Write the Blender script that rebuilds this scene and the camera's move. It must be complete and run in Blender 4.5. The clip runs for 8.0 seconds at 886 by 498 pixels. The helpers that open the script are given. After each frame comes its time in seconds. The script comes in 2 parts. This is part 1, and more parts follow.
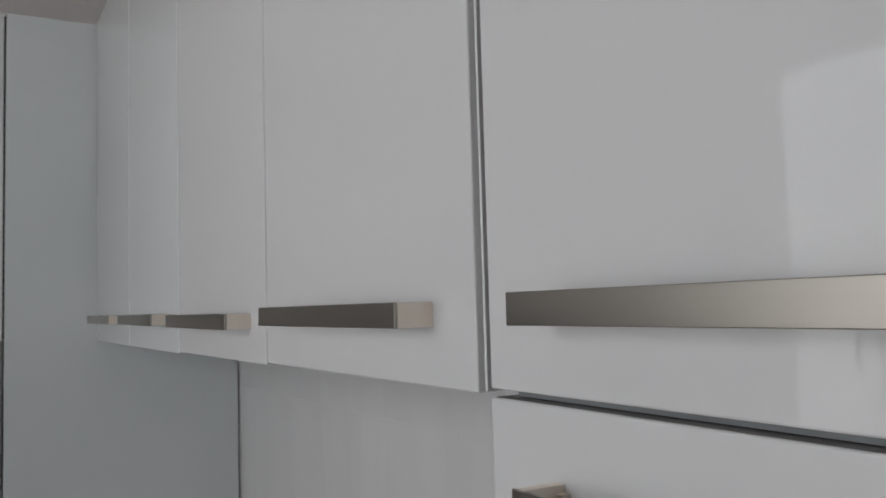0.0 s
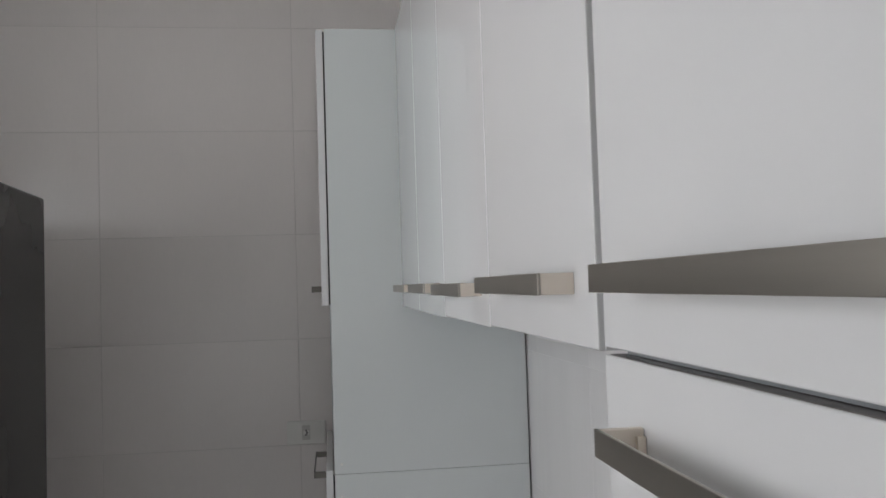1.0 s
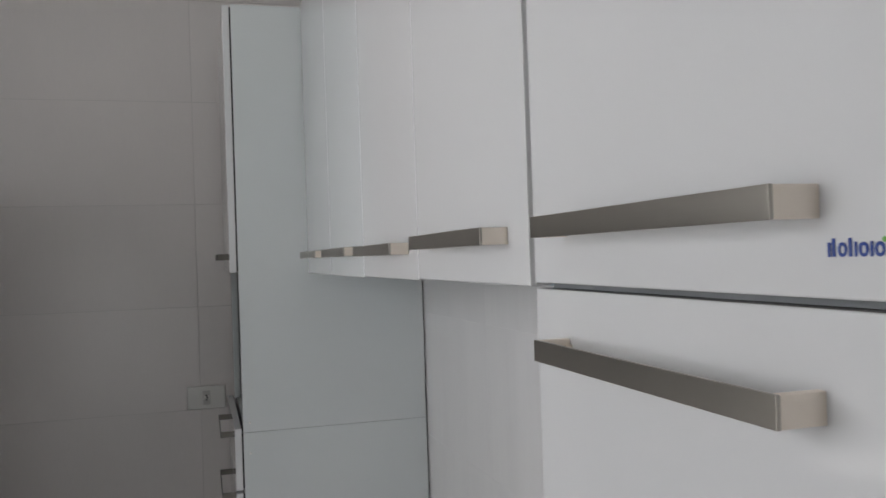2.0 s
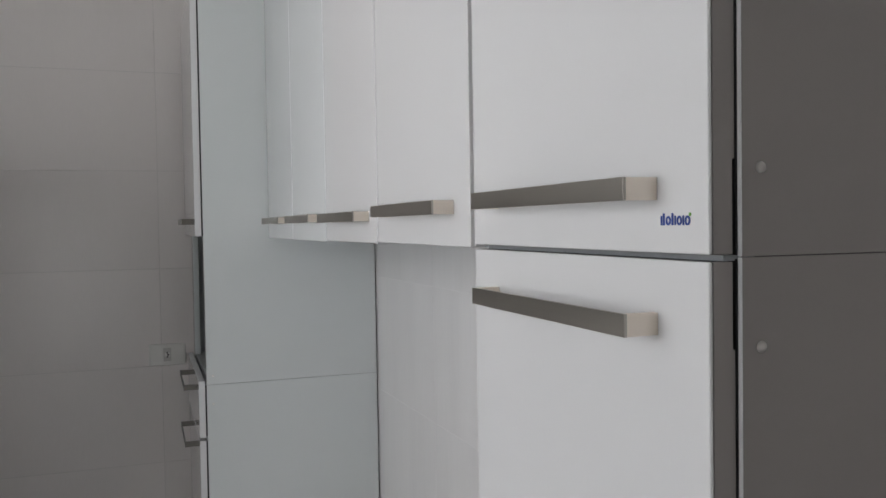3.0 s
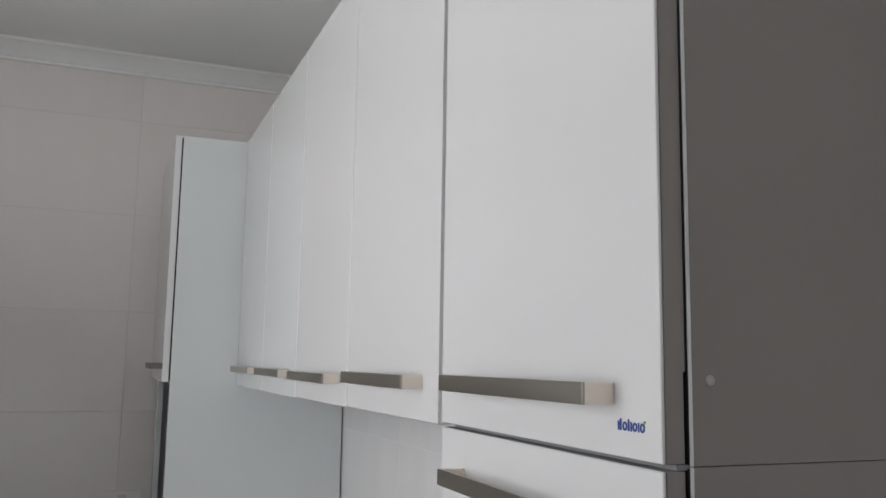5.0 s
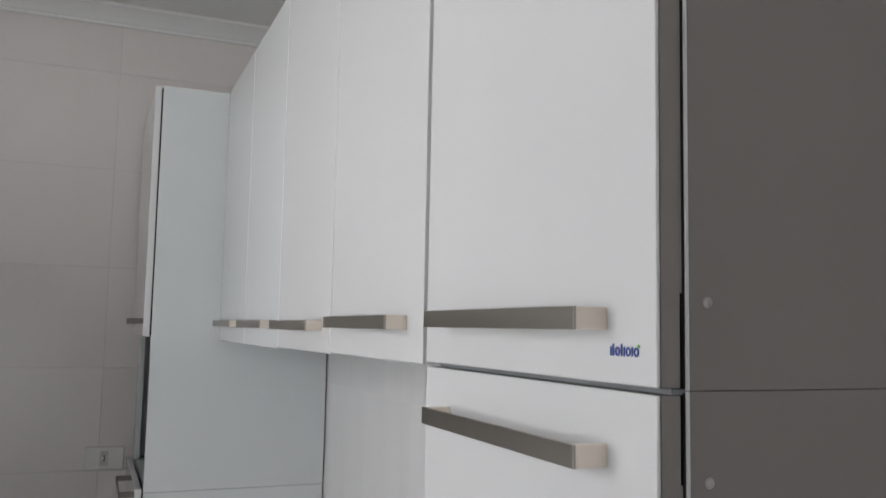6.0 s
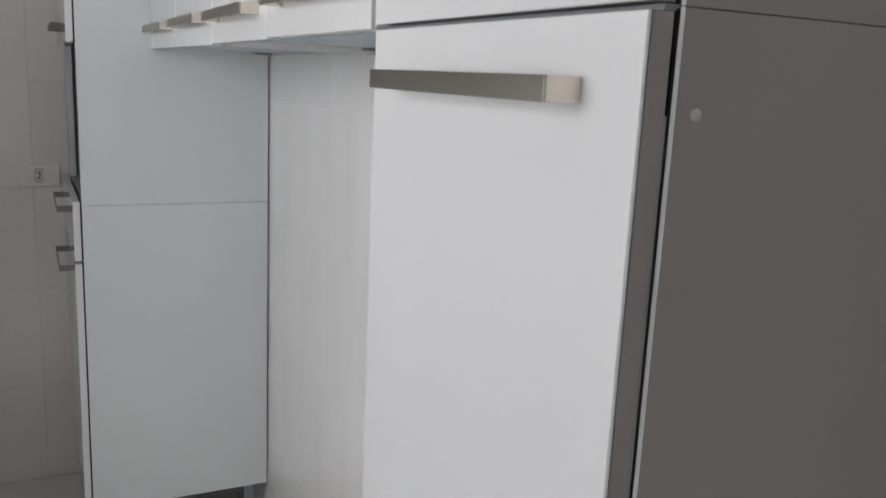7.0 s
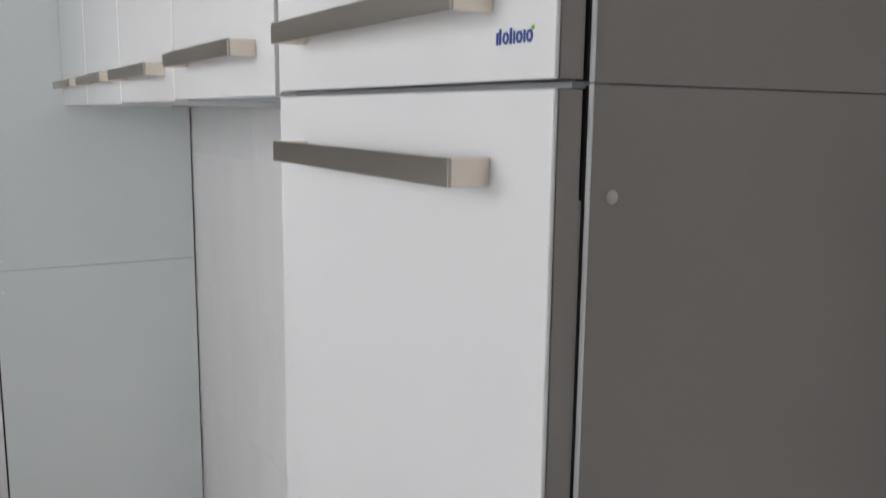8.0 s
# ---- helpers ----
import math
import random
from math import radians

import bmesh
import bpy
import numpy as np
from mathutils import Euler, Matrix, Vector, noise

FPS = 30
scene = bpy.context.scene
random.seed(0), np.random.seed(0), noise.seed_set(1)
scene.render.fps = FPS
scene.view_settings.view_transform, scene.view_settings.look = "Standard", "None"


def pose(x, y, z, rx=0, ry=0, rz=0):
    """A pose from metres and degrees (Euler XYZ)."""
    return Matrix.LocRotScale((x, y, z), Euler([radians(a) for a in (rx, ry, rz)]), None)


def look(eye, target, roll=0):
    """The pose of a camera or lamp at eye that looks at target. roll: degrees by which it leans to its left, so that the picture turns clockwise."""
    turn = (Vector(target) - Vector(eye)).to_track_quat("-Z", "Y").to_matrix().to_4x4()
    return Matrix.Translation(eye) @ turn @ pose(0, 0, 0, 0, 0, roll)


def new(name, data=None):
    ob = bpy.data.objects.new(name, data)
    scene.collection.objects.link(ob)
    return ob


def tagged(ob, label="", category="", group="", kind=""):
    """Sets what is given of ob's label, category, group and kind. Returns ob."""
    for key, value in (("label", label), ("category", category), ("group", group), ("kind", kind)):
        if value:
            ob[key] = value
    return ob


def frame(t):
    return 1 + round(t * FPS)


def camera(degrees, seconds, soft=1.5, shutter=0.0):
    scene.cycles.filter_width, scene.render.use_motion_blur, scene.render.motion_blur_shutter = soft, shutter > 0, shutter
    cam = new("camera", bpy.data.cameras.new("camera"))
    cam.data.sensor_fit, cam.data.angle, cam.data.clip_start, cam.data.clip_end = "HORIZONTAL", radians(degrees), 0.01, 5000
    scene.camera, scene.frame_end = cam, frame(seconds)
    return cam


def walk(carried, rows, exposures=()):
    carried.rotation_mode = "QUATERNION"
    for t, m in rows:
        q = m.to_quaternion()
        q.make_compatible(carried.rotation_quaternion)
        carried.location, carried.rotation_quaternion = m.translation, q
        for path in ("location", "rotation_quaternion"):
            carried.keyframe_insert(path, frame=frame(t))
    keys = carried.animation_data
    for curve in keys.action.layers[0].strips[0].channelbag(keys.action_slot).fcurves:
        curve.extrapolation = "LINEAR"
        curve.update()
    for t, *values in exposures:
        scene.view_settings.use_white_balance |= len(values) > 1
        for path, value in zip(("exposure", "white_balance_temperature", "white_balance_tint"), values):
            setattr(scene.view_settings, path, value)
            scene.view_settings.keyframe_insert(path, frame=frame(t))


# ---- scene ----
cam = camera(55.7, 8.0, shutter=0.1)
PATH = [
    (0, (-0.238, 0.001, 1.383), (0.757, 1.73, 1.518), -1.6),
    (0.5, (-0.192, -0.112, 1.385), (0.319, 1.818, 1.502), -0.8),
    (1, (-0.161, -0.119, 1.38), (0.103, 1.862, 1.465), -1.8),
    (1.5, (-0.2, -0.123, 1.364), (0.105, 1.853, 1.413), -2.5),
    (2, (-0.25, -0.239, 1.363), (0.304, 1.682, 1.379), -1.9),
    (2.2, (-0.267, -0.293, 1.369), (0.389, 1.597, 1.365), -1.9),
    (3.3, (-0.315, -0.413, 1.358), (0.361, 1.468, 1.294), -0.7),
    (3.5, (-0.314, -0.411, 1.361), (0.372, 1.467, 1.314), -0.7),
    (4, (-0.319, -0.419, 1.384), (0.387, 1.453, 1.373), -0.5),
    (4.5, (-0.322, -0.43, 1.396), (0.386, 1.431, 1.589), 0.2),
    (4.7, (-0.322, -0.436, 1.4), (0.393, 1.415, 1.644), 0.6),
    (5.8, (-0.31, -0.417, 1.388), (0.442, 1.415, 1.669), 0.8),
    (6, (-0.308, -0.406, 1.372), (0.458, 1.432, 1.562), 1.1),
    (6.5, (-0.298, -0.373, 1.335), (0.504, 1.455, 1.213), 1.6),
    (7, (-0.281, -0.34, 1.297), (0.601, 1.41, 0.897), 2.7),
    (7.4, (-0.2764, -0.345, 1.225), (0.668, 1.336, 0.695), 4.0),
    (7.5, (-0.2786, -0.350, 1.217), (0.679, 1.327, 0.697), 3.8),
    (7.6, (-0.27, -0.348, 1.23), (0.692, 1.328, 0.713), 3.9),
    (7.8, (-0.247, -0.326, 1.29), (0.733, 1.346, 0.795), 3.0),
    (8, (-0.242, -0.307, 1.323), (0.765, 1.392, 1.005), 0.7),
]
EXPOSURES = [(0, -1.01), (0.5, -0.9), (1, -0.55), (1.5, -0.52), (2.2, -0.72), (3.3, -0.4), (4, -0.35), (4.6, -0.39), (6, -0.39), (7, -0.22), (7.5, -0.19), (8, -0.21)]
walk(cam, [(t, look(eye, target, roll)) for t, eye, target, roll in PATH], EXPOSURES)

# ---- world and light ----
world = bpy.data.worlds.new("sky")
scene.world = world
world.use_nodes = True
sky = world.node_tree.nodes.new("ShaderNodeTexSky")
sky.sky_type, sky.sun_disc = "NISHITA", False
sky.sun_elevation, sky.sun_rotation = radians(56.3), radians(-90)
back = world.node_tree.nodes["Background"]
world.node_tree.links.new(sky.outputs["Color"], back.inputs["Color"])
back.inputs["Strength"].default_value = 0.10

sun = new("sun", bpy.data.lights.new("sun", "SUN"))
sun.data.energy, sun.data.angle, sun.data.color = 5.0, radians(0.6), (1.0, 0.96, 0.9)
sun.matrix_world = look((-5.6, 0.0, 8.4), (0, 0, 0))

# ---- plan (metres) ----
FRONT = 0.0                    # plane of the door fronts
PANTRY_W = 0.372               # the pantry runs from y = 0 to here
WALL_X0, WALL_SKEW = 0.324, -0.018   # cabinet wall: x = WALL_X0 + WALL_SKEW * y
FAR_Y, NEAR_Y, LEFT_X, CEIL = 2.393, -3.8, -1.40, 2.368
TOP, HANG = 1.986, 1.338       # top and bottom of the hanging units
TALL_Y = 1.827                 # side of the tall cabinet at the far end
TALL_X = -0.166
WIN = (-0.20, 1.34, 1.02, 1.97)  # window in the left wall: y0, y1, z0, z1

GLAZED = (-1.32, -0.42, 0.03, 1.80)  # glazed door in the south wall: x0, x1, z0, z1

window_light = new("window_daylight", bpy.data.lights.new("window_daylight", "AREA"))
window_light.data.shape, window_light.data.size, window_light.data.size_y = "RECTANGLE", WIN[1] - WIN[0] + 0.1, WIN[3] - WIN[2] + 0.1
window_light.data.energy, window_light.data.color = 18.6, (0.978, 0.978, 1.0)
window_light.matrix_world = look((LEFT_X - 0.036, (WIN[0] + WIN[1]) / 2, (WIN[2] + WIN[3]) / 2), (0, (WIN[0] + WIN[1]) / 2, (WIN[2] + WIN[3]) / 2))

door_light = new("glazed_door_daylight", bpy.data.lights.new("glazed_door_daylight", "AREA"))
door_light.data.shape, door_light.data.size, door_light.data.size_y = "RECTANGLE", GLAZED[1] - GLAZED[0] + 0.1, GLAZED[3] - GLAZED[2] + 0.1
door_light.data.energy, door_light.data.color = 8.5, (0.975, 0.98, 1.0)
door_mid = ((GLAZED[0] + GLAZED[1]) / 2, (GLAZED[2] + GLAZED[3]) / 2)
door_light.matrix_world = look((door_mid[0], NEAR_Y - 0.2, door_mid[1]), (door_mid[0], 0, door_mid[1]))


# ---- materials ----
def material(name, colour, rough, metal=0.0, vary=0.04, scale=3.0, fine=120.0, bump=0.0002, wave=0.0, wave_scale=2.5,
             stretch=(1, 1, 1), rough_vary=0.06, specular=0.5, per_piece=0.0):
    m = bpy.data.materials.new(name)
    m.use_nodes = True
    nt = m.node_tree
    b = nt.nodes["Principled BSDF"]
    b.inputs["Metallic"].default_value = metal
    b.inputs["Specular IOR Level"].default_value = specular
    tc = nt.nodes.new("ShaderNodeTexCoord")
    info = nt.nodes.new("ShaderNodeObjectInfo")
    mp = nt.nodes.new("ShaderNodeMapping")
    mp.inputs["Scale"].default_value = stretch
    shift = nt.nodes.new("ShaderNodeVectorMath")
    shift.operation = "SCALE"
    shift.inputs[0].default_value = (7.3, 3.1, 5.7)
    nt.links.new(info.outputs["Random"], shift.inputs["Scale"])
    nt.links.new(tc.outputs["Object"], mp.inputs["Vector"])
    nt.links.new(shift.outputs["Vector"], mp.inputs["Location"])

    def grain(s, detail=3.0):
        n = nt.nodes.new("ShaderNodeTexNoise")
        n.inputs["Scale"].default_value, n.inputs["Detail"].default_value = s, detail
        nt.links.new(mp.outputs["Vector"], n.inputs["Vector"])
        return n.outputs["Fac"]

    large, small = grain(scale), grain(fine, 5.0)
    mix = nt.nodes.new("ShaderNodeMath")
    mix.operation = "MULTIPLY_ADD"
    nt.links.new(small, mix.inputs[0])
    mix.inputs[1].default_value = 0.35
    nt.links.new(large, mix.inputs[2])
    ramp = nt.nodes.new("ShaderNodeMapRange")
    ramp.inputs["From Min"].default_value, ramp.inputs["From Max"].default_value = 0.35, 1.0
    ramp.inputs["To Min"].default_value, ramp.inputs["To Max"].default_value = 1 - vary, 1 + vary
    nt.links.new(mix.outputs[0], ramp.inputs["Value"])
    value = ramp.outputs["Result"]
    if per_piece:
        own = nt.nodes.new("ShaderNodeMapRange")
        own.inputs["To Min"].default_value, own.inputs["To Max"].default_value = 1 - per_piece, 1 + per_piece
        nt.links.new(info.outputs["Random"], own.inputs["Value"])
        both = nt.nodes.new("ShaderNodeMath")
        both.operation = "MULTIPLY"
        nt.links.new(value, both.inputs[0])
        nt.links.new(own.outputs["Result"], both.inputs[1])
        value = both.outputs[0]
    tint = nt.nodes.new("ShaderNodeVectorMath")
    tint.operation = "SCALE"
    tint.inputs[0].default_value = colour
    nt.links.new(value, tint.inputs["Scale"])
    nt.links.new(tint.outputs["Vector"], b.inputs["Base Color"])
    rr = nt.nodes.new("ShaderNodeMapRange")
    rr.inputs["To Min"].default_value, rr.inputs["To Max"].default_value = max(rough - rough_vary, 0.02), rough + rough_vary
    nt.links.new(large, rr.inputs["Value"])
    nt.links.new(rr.outputs["Result"], b.inputs["Roughness"])
    bp = nt.nodes.new("ShaderNodeBump")
    bp.inputs["Strength"].default_value, bp.inputs["Distance"].default_value = 1.0, bump
    nt.links.new(small, bp.inputs["Height"])
    if wave:
        bw = nt.nodes.new("ShaderNodeBump")
        bw.inputs["Strength"].default_value, bw.inputs["Distance"].default_value = 1.0, wave
        nt.links.new(grain(wave_scale, 1.0), bw.inputs["Height"])
        nt.links.new(bw.outputs["Normal"], bp.inputs["Normal"])
    nt.links.new(bp.outputs["Normal"], b.inputs["Normal"])
    return m


ENAMEL = material("white enamelled sheet steel", (0.765, 0.764, 0.768), 0.018, vary=0.012, scale=2.0, fine=350, bump=0.0000003,
                  wave=0.0005, wave_scale=4.0, rough_vary=0.006, specular=0.5)
ENAMEL_COOL = material("cool white enamelled sheet steel", (0.735, 0.768, 0.768), 0.018, vary=0.012, scale=2.0, fine=350, bump=0.0000003,
                       wave=0.0005, wave_scale=4.0, rough_vary=0.006, specular=0.5)
ENAMEL_PALE = material("faintly cool white enamelled sheet steel", (0.745, 0.764, 0.768), 0.018, vary=0.012, scale=2.0, fine=350, bump=0.0000003,
                       wave=0.0005, wave_scale=4.0, rough_vary=0.006, specular=0.5)
STEEL = material("brushed nickel", (0.43, 0.402, 0.36), 0.33, metal=1.0, vary=0.05, scale=8, fine=60, bump=0.00004, stretch=(1, 0.04, 6))
TILE = material("glazed wall tile", (0.875, 0.858, 0.852), 0.03, vary=0.045, scale=9, fine=150, bump=0.0000006, wave=0.00012,
                wave_scale=4.0, stretch=(1, 1, 0.07), rough_vary=0.015, per_piece=0.012)
GROUT_PALE = material("pale grout", (0.87, 0.855, 0.85), 0.7, vary=0.06, scale=12, fine=200, bump=0.0003)
FLOOR_GROUT = material("worn floor grout", (0.66, 0.645, 0.63), 0.8, vary=0.1, scale=12, fine=200, bump=0.0004)
GROUT = material("grey grout", (0.72, 0.69, 0.665), 0.8, vary=0.1, scale=12, fine=200, bump=0.0004)
FLOOR_TILE = material("polished floor tile", (0.87, 0.86, 0.85), 0.10, vary=0.04, scale=3, fine=60, bump=0.00003, per_piece=0.015)
CEILING = material("white ceiling paint", (0.86, 0.865, 0.85), 0.75, vary=0.02, scale=3, fine=90, bump=0.0004)
PLASTER = material("white moulded plaster", (0.89, 0.89, 0.88), 0.6, vary=0.02, scale=6, fine=90, bump=0.0003)
PAINT = material("pale wall paint", (0.80, 0.79, 0.77), 0.7, vary=0.04, scale=2, fine=80, bump=0.0006)
GREY = material("grey painted sheet steel", (0.295, 0.268, 0.258), 0.20, vary=0.03, scale=2.5, fine=300, bump=0.00001, wave=0.0006, wave_scale=2.0, rough_vary=0.04)
TILE_GREY = material("grey-beige glazed tile", (0.885, 0.838, 0.818), 0.22, vary=0.035, scale=4, fine=160, bump=0.00003, wave=0.0004,
                     wave_scale=4.0, stretch=(1, 1, 0.25), rough_vary=0.04, specular=0.8, per_piece=0.015)
BLACK = material("black appliance paint", (0.012, 0.012, 0.012), 0.27, vary=0.12, scale=3, fine=260, bump=0.00005, specular=0.3)
# Rubber of the feet; the same black paints shade into the cabinet gaps.
RUBBER_AND_GAP = material("black rubber and gap shade", (0.02, 0.02, 0.02), 0.7, vary=0.1, scale=30, fine=200)
CAP = material("grey cap plastic", (0.50, 0.475, 0.45), 0.4, vary=0.05, scale=60, fine=300, bump=0.00002)
# Shade of the gap between the pantry doors, given as a colour.
GAP_SHADE = material("grey gap shade", (0.27, 0.285, 0.295), 0.6, vary=0.1, scale=30, fine=200)
# Bluer and darker than the white cabinet sides.
UNDER = material("blue-grey sheet steel", (0.40, 0.475, 0.53), 0.35, vary=0.05, scale=5, fine=200, bump=0.00003)
LEG = material("grey painted steel", (0.23, 0.255, 0.27), 0.38, vary=0.06, scale=14, fine=200, bump=0.00003)
# Darker than the cabinet's other panels.
INNER = material("grey sheet steel", (0.43, 0.445, 0.45), 0.35, vary=0.05, scale=5, fine=200, bump=0.00003)
PLASTIC = material("white socket plastic", (0.87, 0.86, 0.83), 0.38, vary=0.02, scale=20, fine=300, bump=0.00002)
MODULE = material("grey-white socket plastic", (0.68, 0.665, 0.64), 0.38, vary=0.02, scale=20, fine=300, bump=0.00002)
DARK = material("dark hollow plastic", (0.03, 0.03, 0.03), 0.6, vary=0.1, scale=40, fine=300)
BLUE = material("blue print", (0.025, 0.065, 0.30), 0.4, vary=0.05, scale=60, fine=300, bump=0.0)
GREEN = material("green print", (0.16, 0.42, 0.06), 0.4, vary=0.05, scale=60, fine=300, bump=0.0)
STONE = material("pale marble", (0.75, 0.745, 0.735), 0.25, vary=0.12, scale=60, fine=260, bump=0.00005)
ALU = material("white aluminium", (0.78, 0.79, 0.80), 0.35, vary=0.02, scale=10, fine=200, bump=0.00003)
NICKEL = material("polished nickel", (0.86, 0.78, 0.69), 0.48, metal=1.0, vary=0.02, scale=20, fine=200, bump=0.0, rough_vary=0.02)
# Darker copy of the brushed nickel; weaker reflections are put into its colour.
STEEL_DIM = material("dimmed brushed nickel", (0.22, 0.205, 0.185), 0.38, metal=1.0, vary=0.05, scale=8, fine=60, bump=0.00004, stretch=(1, 0.04, 6))
CHROME = material("dull chrome", (0.30, 0.30, 0.305), 0.12, metal=1.0, vary=0.03, scale=20, fine=200, bump=0.0)

GLASS = bpy.data.materials.new("window glass")
GLASS.use_nodes = True
g = GLASS.node_tree.nodes["Principled BSDF"]
g.inputs["Transmission Weight"].default_value, g.inputs["Roughness"].default_value, g.inputs["IOR"].default_value = 1.0, 0.02, 1.45


# ---- mesh helpers ----
PLACED = {}


def box(bm, x0, x1, y0, y1, z0, z1, bevel=0.0, seg=2):
    made = bmesh.ops.create_cube(bm, size=1.0)["verts"]
    for v in made:
        v.co = Vector(((x0 + x1) / 2 + v.co.x * (x1 - x0), (y0 + y1) / 2 + v.co.y * (y1 - y0), (z0 + z1) / 2 + v.co.z * (z1 - z0)))
    if bevel:
        edges = {e for v in made for e in v.link_edges}
        bmesh.ops.bevel(bm, geom=list(edges), offset=bevel, segments=seg, profile=0.5, affect="EDGES", clamp_overlap=True)
    return bm


def tube(bm, start, end, r, r2=None, sides=20):
    way = Vector(end) - Vector(start)
    m = Matrix.Translation((Vector(start) + Vector(end)) / 2) @ way.to_track_quat("Z", "Y").to_matrix().to_4x4()
    bmesh.ops.create_cone(bm, cap_ends=True, segments=sides, radius1=r, radius2=r if r2 is None else r2, depth=way.length, matrix=m)
    return bm


def boxes(*rows, bevel=0.0, seg=2):
    bm = bmesh.new()
    for row in rows:
        box(bm, *row, bevel=bevel, seg=seg)
    return bm


def thing(name, at, label, category, group="", kind=""):
    ob = new(name)
    ob.empty_display_size = 0.05
    ob.location = at
    PLACED[ob.name] = Matrix.Translation(at)
    return tagged(ob, label, category, group, kind)


def weigh_normals(me):
    """Smooth bevels and rounds while the large flat faces keep their own normal."""
    touching = [[] for _ in me.vertices]
    for p in me.polygons:
        for v in p.vertices:
            touching[v].append((p.normal.copy(), p.area))
    out = []
    for p in me.polygons:
        for v in p.vertices:
            n = Vector((0, 0, 0))
            for m, area in touching[v]:
                if m.dot(p.normal) > 0.68:
                    n += m * area
            out.append(n.normalized() if n.length else p.normal)
    me.normals_split_custom_set(out)


def mesh_of(name, bm, material_, smooth=True):
    me = bpy.data.meshes.new(name)
    bmesh.ops.recalc_face_normals(bm, faces=bm.faces)
    bm.to_mesh(me)
    bm.free()
    me.materials.append(material_)
    if smooth:
        me.shade_smooth()
        weigh_normals(me)
    return me


def part(name, bm, material_, parent=None, label="", kind=""):
    cs = [v.co for v in bm.verts]
    mid = (Vector([min(c[i] for c in cs) for i in range(3)]) + Vector([max(c[i] for c in cs) for i in range(3)])) / 2
    for v in bm.verts:
        v.co -= mid
    ob = new(name, mesh_of(name, bm, material_))
    ob.location = mid
    PLACED[ob.name] = Matrix.Translation(mid)
    if parent:
        ob.parent = parent
        ob.matrix_parent_inverse = PLACED[parent.name].inverted()
    return tagged(ob, label, kind=kind)


def wall_x(y):
    return WALL_X0 + WALL_SKEW * y


# ---- structure ----
def structure(name, bm, material_, label, category):
    ob = part(name, bm, material_)
    return tagged(ob, label, category, kind="structure")


floor = structure("floor", boxes((LEFT_X - 0.15, 0.5, NEAR_Y - 0.15, FAR_Y + 0.15, -0.12, -0.003)), FLOOR_GROUT,
                  "pale polished tiled kitchen floor with thin joints", "floor")
ceiling = structure("ceiling", boxes((LEFT_X - 0.15, 0.5, NEAR_Y - 0.15, FAR_Y + 0.15, CEIL, CEIL + 0.1)), CEILING,
                    "plain white painted kitchen ceiling", "ceiling")
wall_north = structure("wall_north", boxes((LEFT_X - 0.15, 0.5, FAR_Y + 0.0012, FAR_Y + 0.15, -0.003, CEIL)), GROUT,
                       "end wall of grey-beige glazed tiles with thin grout", "wall")
gx0, gx1, gz0, gz1 = GLAZED
wall_south = structure("wall_south", boxes(
    (LEFT_X - 0.15, gx0, NEAR_Y - 0.15, NEAR_Y, -0.003, CEIL), (gx1, 0.5, NEAR_Y - 0.15, NEAR_Y, -0.003, CEIL),
    (gx0, gx1, NEAR_Y - 0.15, NEAR_Y, -0.003, gz0), (gx0, gx1, NEAR_Y - 0.15, NEAR_Y, gz1, CEIL)), PAINT,
    "pale painted wall with a glazed opening", "wall")
bm = bmesh.new()
box(bm, 0, 0.1, NEAR_Y, FAR_Y + 0.003, -0.003, CEIL)
for v in bm.verts:
    v.co.x += wall_x(v.co.y) + 0.0004
wall_east = structure("wall_east", bm, GROUT_PALE, "long wall of pale glossy tiles behind the cabinets", "wall")
y0, y1, z0, z1 = WIN
wall_west = structure("wall_west", boxes(
    (LEFT_X - 0.15, LEFT_X, NEAR_Y, y0, -0.003, CEIL), (LEFT_X - 0.15, LEFT_X, y1, FAR_Y + 0.003, -0.003, CEIL),
    (LEFT_X - 0.15, LEFT_X, y0, y1, -0.003, z0), (LEFT_X - 0.15, LEFT_X, y0, y1, z1, CEIL)), PAINT,
    "pale wall with the kitchen window opening", "wall")


def cornice(y):
    """A stepped plaster moulding along the end wall, under the ceiling."""
    profile = [(0, 0), (0.010, 0), (0.010, 0.008), (0.018, 0.013), (0.021, 0.022), (0.029, 0.026), (0.036, 0.036), (0.046, 0.042),
               (0.049, 0.047), (0.058, 0.049), (0.058, 0.058), (0, 0.058)]
    bm = bmesh.new()
    ends = []
    for x in (LEFT_X, 0.29):
        ends.append([bm.verts.new((x, y - p, CEIL - 0.0585 + q)) for p, q in profile])
    for i in range(len(profile)):
        j = (i + 1) % len(profile)
        bm.faces.new((ends[0][i], ends[0][j], ends[1][j], ends[1][i]))
    bm.faces.new(ends[0])
    bm.faces.new(ends[1])
    return bm


tagged(part("trim", cornice(FAR_Y - 0.001), PLASTER, label="white stepped plaster cornice under the ceiling", kind="structure"), category="cornice")

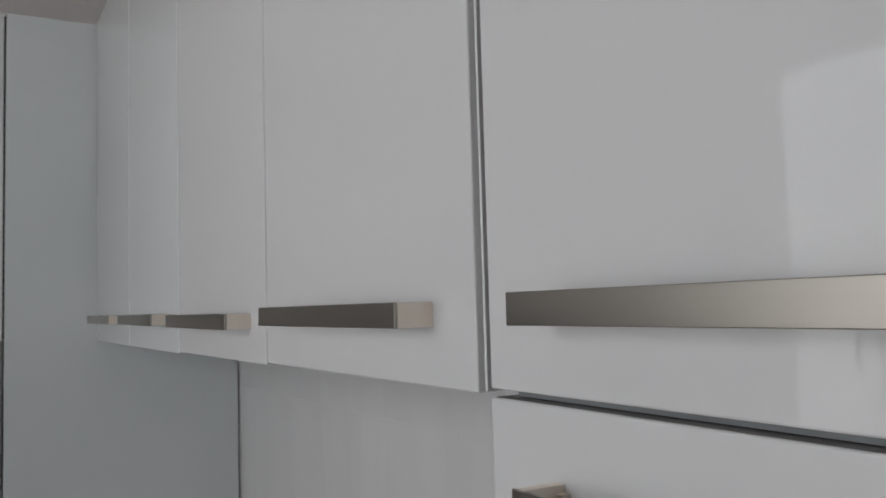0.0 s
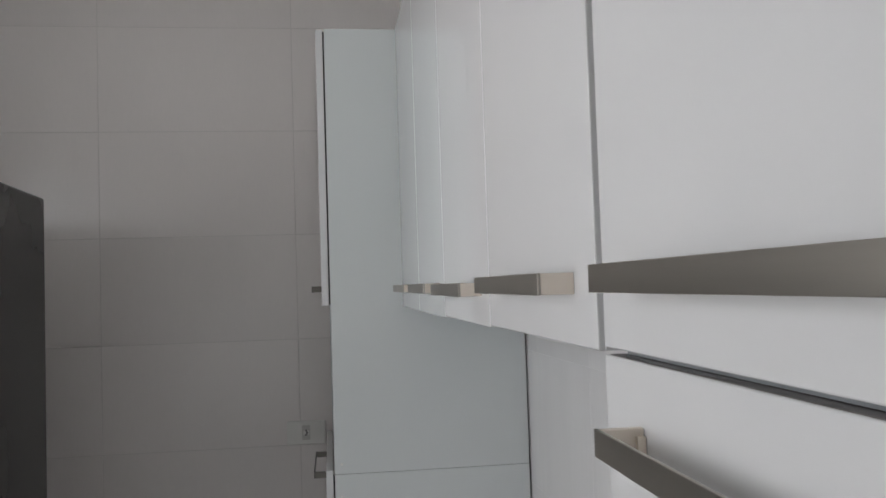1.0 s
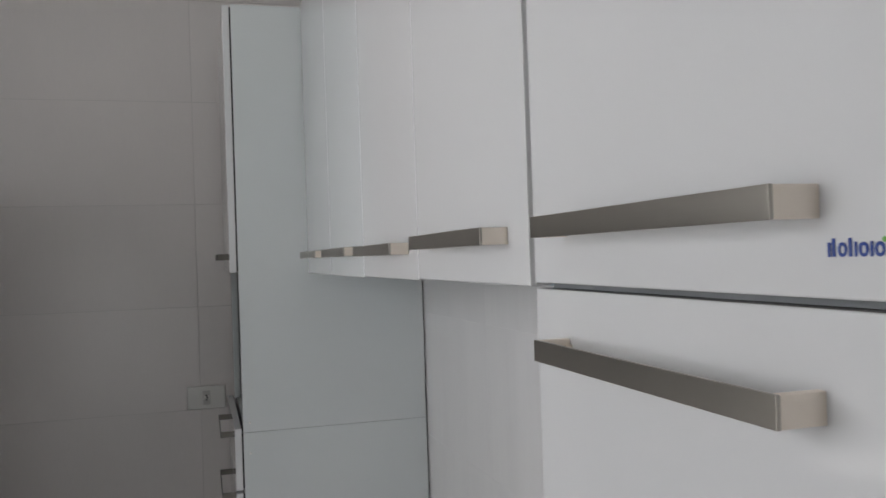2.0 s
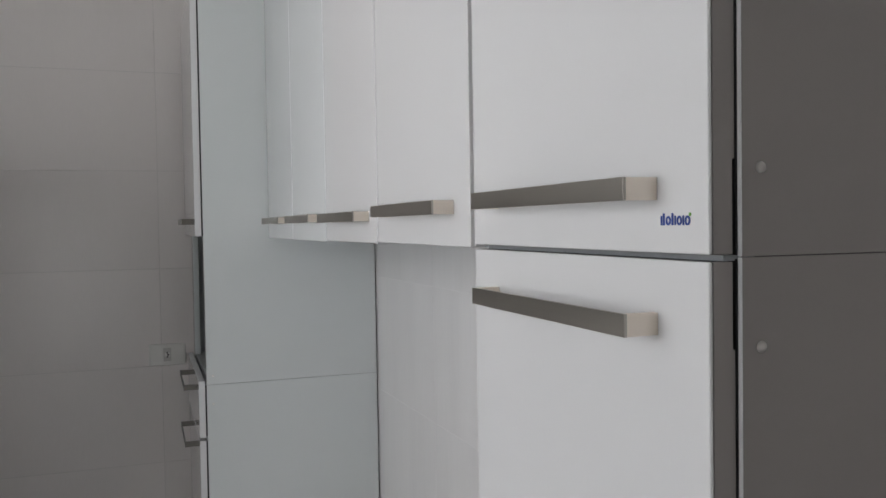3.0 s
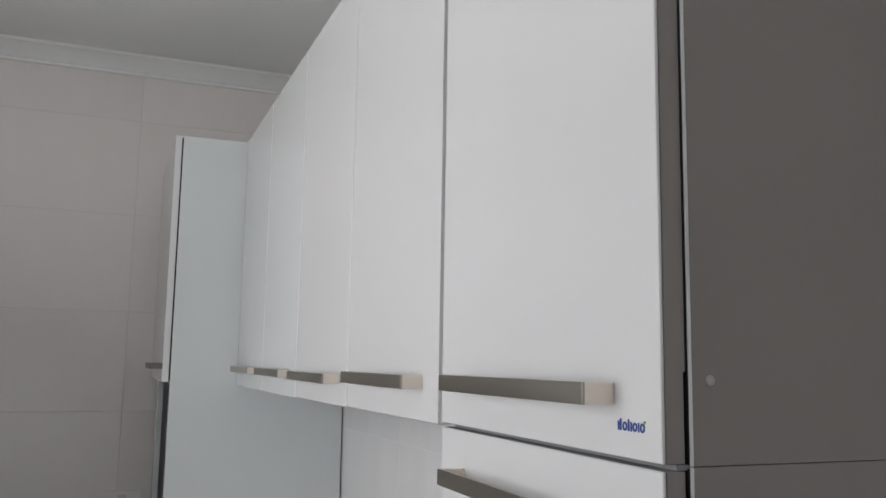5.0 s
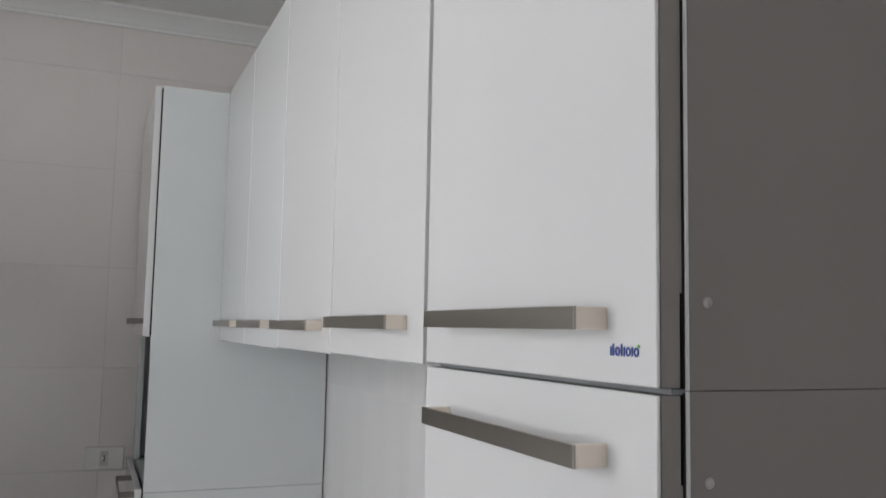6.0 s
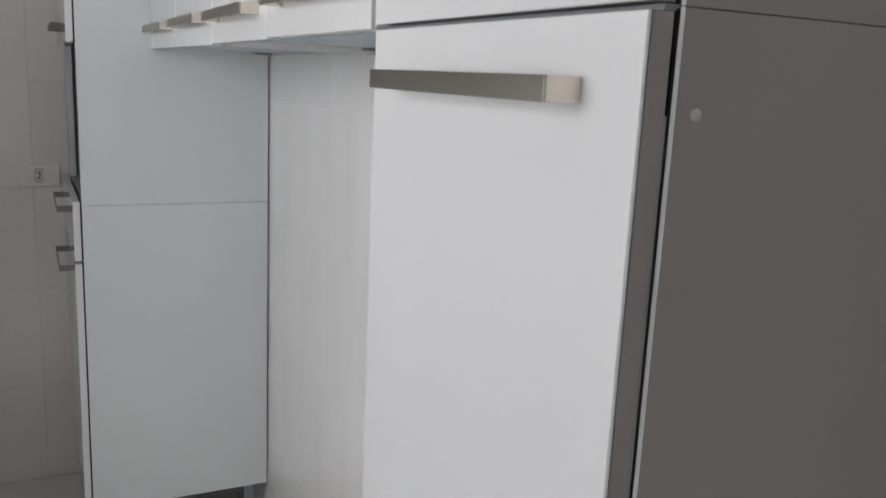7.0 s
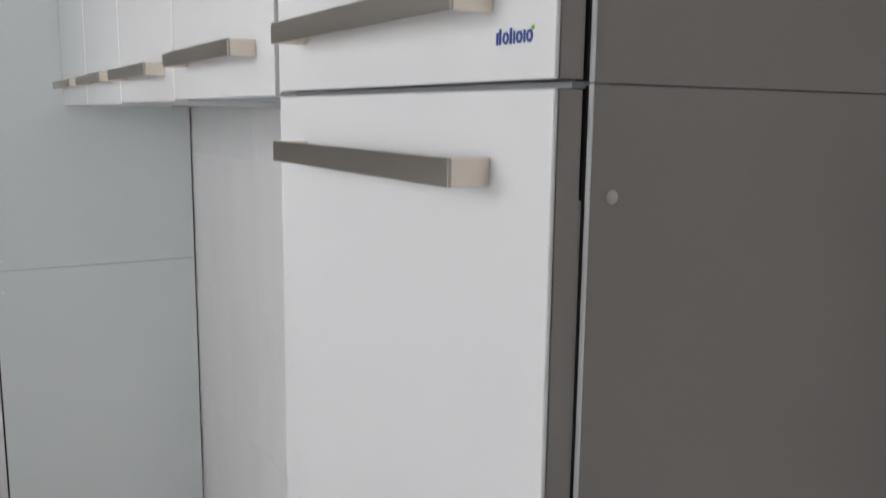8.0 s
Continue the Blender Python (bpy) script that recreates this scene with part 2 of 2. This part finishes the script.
# window in the left wall
window = thing("window_1", (LEFT_X, (y0 + y1) / 2, z0), "white aluminium sliding window above the sink", "window", kind="structure")
X = LEFT_X - 0.020
for a, b_, c, d in ((y0, y1, z0, z0 + 0.04), (y0, y1, z1 - 0.04, z1), (y0, y0 + 0.04, z0 + 0.04, z1 - 0.04), (y1 - 0.04, y1, z0 + 0.04, z1 - 0.04)):
    part("window_frame", boxes((X - 0.03, X + 0.03, a, b_, c, d), bevel=0.003), ALU, window)
for k in range(3):
    w = (y1 - y0 - 0.08) / 3
    a = y0 + 0.04 + k * w
    part("window_sash", boxes((X - 0.009, X + 0.009, a, a + 0.022, z0 + 0.04, z1 - 0.04), (X - 0.009, X + 0.009, a + w - 0.022, a + w, z0 + 0.04, z1 - 0.04),
                              (X - 0.009, X + 0.009, a + 0.022, a + w - 0.022, z0 + 0.04, z0 + 0.07),
                              (X - 0.009, X + 0.009, a + 0.022, a + w - 0.022, z1 - 0.07, z1 - 0.04)), ALU, window)
    pane = part("pane", boxes((X - 0.002, X + 0.002, a + 0.022, a + w - 0.022, z0 + 0.07, z1 - 0.07)), GLASS, window)
    pane.visible_shadow = False
part("window_sill", boxes((LEFT_X - 0.15, LEFT_X + 0.02, y0 + 0.001, y1 - 0.001, z0 - 0.0, z0 + 0.02), bevel=0.003), STONE, window)

glazed = thing("window_2", ((gx0 + gx1) / 2, NEAR_Y, gz0), "white aluminium glazed door letting in daylight", "window", kind="structure")
Y = NEAR_Y - 0.09
for k in range(2):
    w = (gx1 - gx0) / 2
    a = gx0 + k * w
    part("window_frame", boxes((a, a + 0.05, Y - 0.02, Y + 0.02, gz0, gz1), (a + w - 0.05, a + w, Y - 0.02, Y + 0.02, gz0, gz1),
                               (a + 0.05, a + w - 0.05, Y - 0.02, Y + 0.02, gz0, gz0 + 0.07),
                               (a + 0.05, a + w - 0.05, Y - 0.02, Y + 0.02, gz1 - 0.06, gz1)), ALU, glazed)
    pane = part("pane", boxes((a + 0.05, a + w - 0.05, Y - 0.002, Y + 0.002, gz0 + 0.07, gz1 - 0.06)), GLASS, glazed)
    pane.visible_shadow = False


# ---- cabinets ----
def handle(door, y0, y1, z, x=FRONT, deep=0.0255, ends=NICKEL):
    """A flat brushed bar on two end posts, proud of the door."""
    part("handle_bar", boxes((x - deep, x - deep + 0.0022, y0, y1, z - 0.0075, z + 0.0075), bevel=0.0005), STEEL_DIM if ends is STEEL_DIM else STEEL, door, "flat brushed nickel handle bar")
    for a, inward in ((y0 + 0.0005, 1), (y1 - 0.0005, -1)):
        e = a + inward * 0.0055
        s = e + inward * 0.0035
        part("handle_post", boxes((x - deep + 0.0023, x - 0.0001, min(a, e), max(a, e), z - 0.0073, z + 0.0073),
                                  (x - 0.0050, x - 0.0002, min(e, s), max(e, s), z - 0.0060, z + 0.0035), bevel=0.0004), ends, door,
             "polished nickel handle end post")


def steel_door(parent, y0, y1, z0, z1, x=FRONT, slots=(), hz=None, name="door", lip=True, span=(-0.1305, 0.1305), deep=0.0255, ends=NICKEL, shell=None, rear=0.0182, skin=None):
    """A folded sheet door 15 mm thick, its rear lip cut away at the slots."""
    thick = 0.0030 if shell else 0.0160
    bm = boxes((x, x + thick, y0, y1, z0, z1), bevel=0.0014, seg=3)
    if shell:
        front, bm = bm, boxes((x + thick, x + rear - 0.0018, y0, y1, z0, z1), bevel=0.0006)
    cuts = [z0 + 0.001] + [c for s in slots for c in s] + [z1 - 0.001]
    for a, b_ in [c for c in zip(cuts[::2], cuts[1::2]) if lip and c[1] - c[0] > 0.003]:
        box(bm, x + 0.0150, x + rear, y0 + 0.0002, y1 - 0.0002, a, b_, bevel=0.0006)
    door = part(name, front if shell else bm, skin or ENAMEL, parent)
    if shell:
        part("door_shell", bm, shell, door, "grey painted folded door edge")
    if hz:
        mid = (y0 + y1) / 2 - (0.0011 if shell else 0.0)
        handle(door, mid + span[0], mid + span[1], hz, x, deep, ends)
    return door


def sheet_side(bm, x0, x1, y0, y1, z0, z1, fold=0.0022):
    """A steel side panel with a rounded fold along its edges."""
    return box(bm, x0, x1, y0, y1, z0, z1, bevel=fold, seg=4)


def cap_screw(parent, x, y, z, r=0.0036, of=CAP, label="small grey plastic screw cap"):
    """A small domed cap on a side panel that faces -y."""
    bm = bmesh.new()
    bmesh.ops.create_uvsphere(bm, u_segments=16, v_segments=8, radius=r)
    for v in bm.verts:
        v.co = Vector((v.co.x + x, min(v.co.y, 0.0006) * 0.6 + y, v.co.z + z))
    return part("screw_cap", bm, of, parent, label)


def pantry():
    back = wall_x(0.2) - 0.006
    top = thing("pantry_cabinet", (0.16, PANTRY_W / 2, 0), "tall narrow steel pantry with white doors and grey sides", "pantry cabinet")
    w, t = PANTRY_W, 0.012
    for z0, z1, caps in ((1.3382, TOP, (1.391,)), (0.152, 1.3378, (1.284,))):
        side = part("side_panel", sheet_side(bmesh.new(), 0.0216, back, 0.0006, t, z0, z1, 0.0006), GREY, top, "grey painted steel side panel")
        part("front_flange", boxes((0.0198, 0.0215, 0.0000, 0.0030, z0, z1), bevel=0.0008, seg=4), ENAMEL, top, "white enamelled front edge")
        # Black filler paints the shade in the slot between door and carcass.
        part("edge_seal", boxes((0.0190, 0.0212, 0.0031, t, z0 + 0.001, z1 - 0.001)), RUBBER_AND_GAP, top, "black strip standing in for the shaded edge gap")
        for z in caps:
            cap_screw(side, 0.0352, 0.0006, z)
        part("side_panel", sheet_side(bmesh.new(), 0.0218, back, w - t, w, z0, z1), ENAMEL, top)
        part("back_panel", boxes((back - 0.004, back, t, w - t, z0, z1)), ENAMEL, top)
        # Black strip added for the shade in the gap behind the pantry.
        part("back_gasket", boxes((back + 0.0002, back + 0.0085, 0.0014, w - 0.02, z0, z1)), RUBBER_AND_GAP, top, "black strip standing in for the shaded gap at the wall")
        part("bottom_panel", boxes((0.05, back - 0.005, t, w - t, z0 + 0.001, z0 + 0.010)), ENAMEL, top)
        part("top_panel", boxes((0.05, back - 0.005, t, w - t, z1 - 0.010, z1 - 0.001)), ENAMEL, top)
    # Added grey strip darkens the gap between upper and lower door.
    part("door_seal", boxes((0.0110, 0.034, 0.0042, w - t, 1.3357, 1.3390)), GAP_SHADE, top, "grey strip standing in for the shade between the doors")
    steel_door(top, 0.0032, w - 0.003, 1.3396, TOP, slots=((1.3406, 1.396),), shell=GREY, rear=0.0188, hz=1.3808)
    steel_door(top, 0.0032, w - 0.003, 0.156, 1.3353, slots=((1.283, 1.3343),), shell=GREY, rear=0.0188, hz=1.2938)
    for x in (0.05, back - 0.04):
        for y in (0.03, w - 0.03):
            leg = part("leg", boxes((x - 0.013, x + 0.013, y - 0.013, y + 0.013, 0.008, 0.153), bevel=0.002), LEG, top)
            part("foot", tube(bmesh.new(), (x, y, 0), (x, y, 0.009), 0.016), RUBBER_AND_GAP, leg, "black rubber and gap shade foot")
    return top


def brand_mark():
    """The maker's mark on the upper pantry door, as plain bars in its colours."""
    mark = thing("brand_sticker", (0, 0.034, 1.356), "small blue and green printed mark on the pantry door", "sticker")
    y, z0, x = 0.0510, 1.3572, FRONT - 0.0003
    bm = bmesh.new()

    def ring(yc, zc, half_w, half_h, line):
        """A flat rounded ring, its opening left clear."""
        n = 16
        loops = []
        for k in range(2):
            for dx in (-0.0002, 0.0002):
                loops.append([bm.verts.new((x + dx, yc + (half_w - k * line) * math.cos(math.tau * i / n), zc + (half_h - k * line) * math.sin(math.tau * i / n)))
                              for i in range(n)])
        front, rear, inner, inner_rear = loops
        for i in range(n):
            j = (i + 1) % n
            for p, q in ((front, inner), (inner, inner_rear), (inner_rear, rear), (rear, front)):
                bm.faces.new((p[i], p[j], q[j], q[i]))

    for w, h in ((0.0016, 0.0060), (0.0022, 0.0076), (0.0052, 0.0), (0.0022, 0.0076), (0.0013, 0.0060), (0.0052, 0.0), (0.0013, 0.0060), (0.0052, 0.0)):
        if h:
            box(bm, x - 0.0002, x + 0.0002, y - min(w, 0.0017), y, z0, z0 + h)
        else:
            ring(y - w / 2, z0 + 0.0029, w / 2, 0.0030, 0.00135)
        y -= w + 0.0009
    part("print", bm, BLUE, mark, "blue printed bars and rings")
    part("accent", tube(bmesh.new(), (x - 0.0002, y + 0.001, z0 + 0.0066), (x + 0.0002, y + 0.001, z0 + 0.0066), 0.0011), GREEN, mark, "green printed dot")


def hanging(y0, seam, y1, low, near, far, label, inset=0.0):
    """A hanging unit with two doors; near and far: the lower edge and the handle height of each."""
    back = wall_x(y1) - 0.004
    top = thing("wall_cabinet", (0.16, (y0 + y1) / 2, low), label, "wall cabinet", "hanging cabinets in a row")
    t = 0.010
    part("side_panel", sheet_side(bmesh.new(), 0.0222, back, y0 + 0.0005, y0 + t, low, TOP), ENAMEL, top)
    part("side_panel", sheet_side(bmesh.new(), 0.0222, back, y1 - t, y1 - 0.0005, low, TOP), ENAMEL, top)
    part("top_panel", boxes((0.0222, back, y0 + t, y1 - t, TOP - 0.008, TOP - 0.0005)), ENAMEL, top)
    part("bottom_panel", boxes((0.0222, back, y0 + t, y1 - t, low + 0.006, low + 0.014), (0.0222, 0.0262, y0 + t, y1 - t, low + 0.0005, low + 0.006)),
         UNDER, top, "blue-grey sheet steel underside")
    part("back_panel", boxes((back - 0.004, back, y0 + t, y1 - t, low + 0.014, TOP - 0.008)), ENAMEL, top)
    for y in (y0 + 0.03, y1 - 0.03):
        part("bracket", boxes((back - 0.045, back - 0.006, y - 0.018, y + 0.018, low + 0.0015, low + 0.0065), bevel=0.0008), LEG, top, "grey steel fixing bracket")
    for a, b_, z, hz in ((y0 + inset, seam, *near), (seam, y1, *far)):
        steel_door(top, a + 0.0014, b_ - 0.0014, z, TOP, hz=hz, span=(-0.1305, 0.1205) if inset and a < seam else (-0.1305, 0.1305),
                   skin=ENAMEL if inset else ENAMEL_PALE)
    if inset:
        part("edge_bead", boxes((0.0040, 0.0175, y0 + inset - 0.0016, y0 + inset + 0.0010, near[0] + 0.001, TOP - 0.001), bevel=0.0007), ENAMEL, top,
             "white rolled edge beside the pantry")


def tall_cabinet():
    """The deeper cabinet at the far end: door above, open niche, drawer and door below, on legs."""
    back, y0, y1 = wall_x(TALL_Y) - 0.004, TALL_Y, FAR_Y - 0.03
    top = thing("tall_cabinet", (0.05, (y0 + y1) / 2, 0), "tall white steel cabinet with open niche, drawer and legs", "tall cabinet")
    t, seam, low = 0.012, 0.955, 0.152
    for z0, z1, caps in ((seam + 0.0004, TOP - 0.002, (0.978,)), (low, seam - 0.0004, (0.905, 0.172))):
        side = part("side_panel", sheet_side(bmesh.new(), TALL_X, back, y0, y0 + t, z0, z1, 0.0012), ENAMEL_COOL, top)
        for z in caps:
            cap_screw(side, TALL_X + 0.016, y0, z, 0.003, PLASTIC, "small white plastic screw cap")
        part("side_panel", sheet_side(bmesh.new(), TALL_X, back, y1 - 0.05, y1, z0, z1), INNER, top, "grey inner side panel")
        part("back_panel", boxes((back - 0.004, back - 0.001, y0 + t, y1 - 0.05, z0, z1)), ENAMEL_COOL, top)
    a, b_ = y0 + t, y1 - 0.05
    part("top_panel", boxes((TALL_X + 0.001, back - 0.005, a, b_, TOP - 0.012, TOP - 0.003)), ENAMEL_COOL, top)
    part("bottom_panel", boxes((TALL_X + 0.001, back - 0.005, a, b_, low + 0.001, low + 0.010)), ENAMEL_COOL, top)
    part("stile", boxes((TALL_X - 0.004, TALL_X + 0.012, b_ - 0.07, b_ - 0.0005, 0.976, 1.336), bevel=0.001), ENAMEL_COOL, top, "white upright beside the open niche")
    part("shelf", boxes((TALL_X + 0.002, back - 0.005, a, b_, 0.957, 0.974), bevel=0.001), ENAMEL_COOL, top, "white niche shelf")
    part("shelf", boxes((TALL_X + 0.002, back - 0.005, a, b_, 1.338, 1.352), bevel=0.001), ENAMEL_COOL, top)
    x = TALL_X - 0.0198
    steel_door(top, y0 + 0.001, y1 - 0.002, 1.339, TOP - 0.004, x=x, hz=1.378, lip=False, ends=STEEL_DIM)
    steel_door(top, y0 + 0.001, y1 - 0.002, 0.8185, 0.9655, x=x, hz=0.927, name="drawer_front", lip=False, deep=0.031, ends=STEEL_DIM)
    steel_door(top, y0 + 0.001, y1 - 0.002, 0.155, 0.8115, x=x, hz=0.772, lip=False, deep=0.031, ends=STEEL_DIM)
    # Black strips added to deepen the shade in the gaps behind the fronts.
    for z0, z1 in ((1.342, TOP - 0.008), (0.822, 0.953), (0.158, 0.808)):
        part("door_gasket", boxes((TALL_X - 0.0036, TALL_X - 0.0002, y0 + 0.0045, y0 + 0.011, z0, z1)), RUBBER_AND_GAP, top, "black strip standing in for the shaded gap behind the front")
    part("drawer_box", boxes((TALL_X + 0.01, back - 0.02, a + 0.012, b_ - 0.012, 0.83, 0.94)), LEG, top)
    for lx in (-0.129, 0.239):
        for ly in (y0 + 0.024, y1 - 0.03):
            leg = part("leg", boxes((lx - 0.014, lx + 0.014, ly - 0.014, ly - 0.010, 0.009, 0.153), (lx + 0.010, lx + 0.014, ly - 0.010, ly + 0.014, 0.009, 0.153),
                                    (lx - 0.014, lx + 0.010, ly - 0.010, ly + 0.012, 0.009, 0.013), bevel=0.0008), LEG, top, "grey folded steel leg")
            part("foot", tube(bmesh.new(), (lx, ly, 0), (lx, ly, 0.0095), 0.012), RUBBER_AND_GAP, leg, "black rubber and gap shade foot")


def socket():
    plate = thing("wall_socket", (-0.2475, FAR_Y, 0.96), "white rectangular wall socket plate on the tiles", "socket")
    xa, xb, za, zb, y = -0.303, -0.192, 0.927, 0.995, FAR_Y
    body = part("plate", boxes((xa, xb, y - 0.009, y - 0.0005, za, zb), bevel=0.0025, seg=3), PLASTIC, plate)
    xm, zm = (xa + xb) / 2, (za + zb) / 2
    module = part("module", boxes((xm - 0.0115, xm + 0.0115, y - 0.0105, y - 0.0085, zm - 0.021, zm + 0.021), bevel=0.0008), MODULE, plate, "grey-white socket module")
    bm = bmesh.new()
    hexagon = Matrix.Translation((xm, y - 0.0107, zm)) @ Matrix.Rotation(radians(90), 4, "X")
    bmesh.ops.create_cone(bm, cap_ends=True, segments=6, radius1=0.0098, radius2=0.0095, depth=0.0006, matrix=hexagon)
    part("recess", bm, PLASTIC, module, "white socket recess")
    for dx, dz in ((0, 0.0062), (0.0026, 0), (0, -0.0062)):
        part("pin_hole", tube(bmesh.new(), (xm + dx, y - 0.0115, zm + dz), (xm + dx, y - 0.0105, zm + dz), 0.0029, sides=12), DARK, module, "dark pin hole")
    return body


def refrigerator():
    x0, x1, y0, y1 = LEFT_X + 0.02, -0.842, 1.415, 2.0
    top = thing("refrigerator", (x1, y1, 0), "black refrigerator standing against the window wall", "refrigerator")
    part("body", boxes((x0, x1 - 0.065, y0, y1, 0.03, 1.615), bevel=0.006, seg=3), BLACK, top)
    for z0, z1 in ((0.06, 0.62), (0.63, 1.618)):
        part("door", boxes((x1 - 0.06, x1, y0, y1, z0, z1), bevel=0.008, seg=3), BLACK, top)
    for x in (x0 + 0.05, x1 - 0.1):
        for y in (y0 + 0.05, y1 - 0.05):
            part("foot", tube(bmesh.new(), (x, y, 0), (x, y, 0.031), 0.018), RUBBER_AND_GAP, top)
    top.rotation_euler = (0, 0, radians(3.7))


def sink_side():
    """Counter under the window with its tap, seen mirrored in the pantry door."""
    base = thing("base_cabinet", (-1.15, 0.36, 0), "white base cabinet under the pale marble worktop", "base cabinet")
    part("body", boxes((LEFT_X + 0.004, -1.01, -0.655, 1.37, 0.12, 0.868), bevel=0.002), ENAMEL, base)
    part("plinth", boxes((LEFT_X + 0.02, -1.06, -0.635, 1.35, 0.0, 0.12)), LEG, base)
    for k in range(5):
        a = -0.655 + k * 0.405
        part("door", boxes((-1.009, -0.994, a + 0.002, a + 0.403, 0.13, 0.86), bevel=0.002), ENAMEL, base)
    tagged(part("worktop", boxes((LEFT_X + 0.003, -0.975, -0.665, 1.375, 0.87, 0.90), bevel=0.003), STONE,
                label="pale marble worktop under the window"), category="worktop")
    tx, ty = LEFT_X + 0.14, 0.956
    tap = thing("kitchen_tap", (tx, ty, 0.90), "chrome gooseneck kitchen tap on the worktop", "tap")
    bend = [math.pi * k / 12 for k in range(1, 13)]
    pts = [Vector((tx, ty, 0.90)), Vector((tx, ty, 1.28))] + [Vector((tx, ty + 0.027 - 0.027 * math.cos(a), 1.28 + 0.034 * math.sin(a))) for a in bend]
    pts.append(Vector((tx, ty + 0.054, 1.235)))
    bm = bmesh.new()
    rings = []
    for i, p in enumerate(pts):
        d = (pts[min(i + 1, len(pts) - 1)] - pts[max(i - 1, 0)]).normalized()
        side = Vector((1, 0, 0))
        up = d.cross(side)
        rings.append([bm.verts.new(p + 0.0085 * (math.cos(q) * side + math.sin(q) * up)) for q in [math.tau * k / 14 for k in range(14)]])
    for r1, r2 in zip(rings, rings[1:]):
        for k in range(14):
            bm.faces.new((r1[k], r1[(k + 1) % 14], r2[(k + 1) % 14], r2[k]))
    bm.faces.new(rings[0])
    bm.faces.new(rings[-1])
    part("spout", bm, CHROME, tap)
    part("base", tube(bmesh.new(), (tx, ty, 0.90), (tx, ty, 0.95), 0.024), CHROME, tap)
    part("lever", boxes((tx - 0.008, tx + 0.008, ty - 0.09, ty - 0.02, 0.965, 0.977), bevel=0.003), CHROME, tap)


pantry()
brand_mark()
hanging(0.3735, 0.7365, 1.0885, 1.3352, (1.3362, 1.3782), (1.3342, 1.3735), "white enamelled steel wall cabinet beside the pantry", 0.0065)
hanging(1.0885, 1.4450, 1.8240, 1.3310, (1.3318, 1.3749), (1.3318, 1.3749), "white enamelled steel wall cabinet beside the tall cabinet")
tall_cabinet()
socket()
refrigerator()
sink_side()


# ---- tiles ----
TILE_MESH = {}


def tile(parent, material_, at, size, axis, turn=0.0):
    """One tile: its face looks along the axis, its middle lies at the given place; alike tiles share a mesh."""
    key = (material_.name, axis, round(size[0], 3), round(size[1], 3))
    if key not in TILE_MESH:
        u, v, d = size[0] / 2, size[1] / 2, 0.003
        spans = {"y": (-u, u, -d, d, -v, v), "x": (-d, d, -u, u, -v, v), "z": (-u, u, -v, v, -d, d)}[axis]
        TILE_MESH[key] = mesh_of("tile", box(bmesh.new(), *spans, bevel=0.0 if axis == "x" else 0.0008, seg=1), material_)
    ob = new("tile", TILE_MESH[key])
    ob.parent = parent
    ob.matrix_parent_inverse = PLACED[parent.name].inverted()
    ob.matrix_basis = pose(at[0], at[1], at[2], 0, 0, turn)
    return ob


def spans(lo, hi, first, step, gap=0.0011):
    """Tile runs between lo and hi with joints at first + k * step."""
    k = math.floor((lo - first) / step)
    out = []
    while first + k * step < hi - 0.01:
        a, b_ = max(first + k * step, lo) + gap / 2, min(first + (k + 1) * step, hi) - gap / 2
        if b_ - a > 0.01:
            out.append((a, b_))
        k += 1
    return out


rng = random.Random(4)
ROWS_Z = spans(0.0, CEIL - 0.002, 0.0, 0.3085, 0.0011)
for z0, z1 in ROWS_Z:
    for x0, x1 in spans(LEFT_X + 0.001, wall_x(FAR_Y) - 0.001, -0.264, 0.555):
        tile(wall_north, TILE_GREY, ((x0 + x1) / 2, FAR_Y + 0.003 + rng.uniform(-0.0003, 0.0003), (z0 + z1) / 2), (x1 - x0, z1 - z0), "y")
for z0, z1 in spans(0.0, CEIL - 0.002, -0.0135, 0.3085, 0.0006):
    for y0, y1 in spans(NEAR_Y + 0.001, FAR_Y - 0.001, 1.372, 0.555, 0.0006):
        ym = (y0 + y1) / 2
        tile(wall_east, TILE, (wall_x(ym) + 0.003 + rng.uniform(-0.00005, 0.00005), ym, (z0 + z1) / 2), (y1 - y0, z1 - z0), "x",
             -math.degrees(math.atan(WALL_SKEW)))
for x0, x1 in spans(LEFT_X, wall_x(NEAR_Y), -0.172, 0.425, 0.002):
    for y0, y1 in spans(NEAR_Y, FAR_Y, 1.672, 0.425, 0.002):
        tile(floor, FLOOR_TILE, ((x0 + x1) / 2, (y0 + y1) / 2, -0.003 + rng.uniform(-0.0001, 0.0001)), (x1 - x0, y1 - y0), "z")
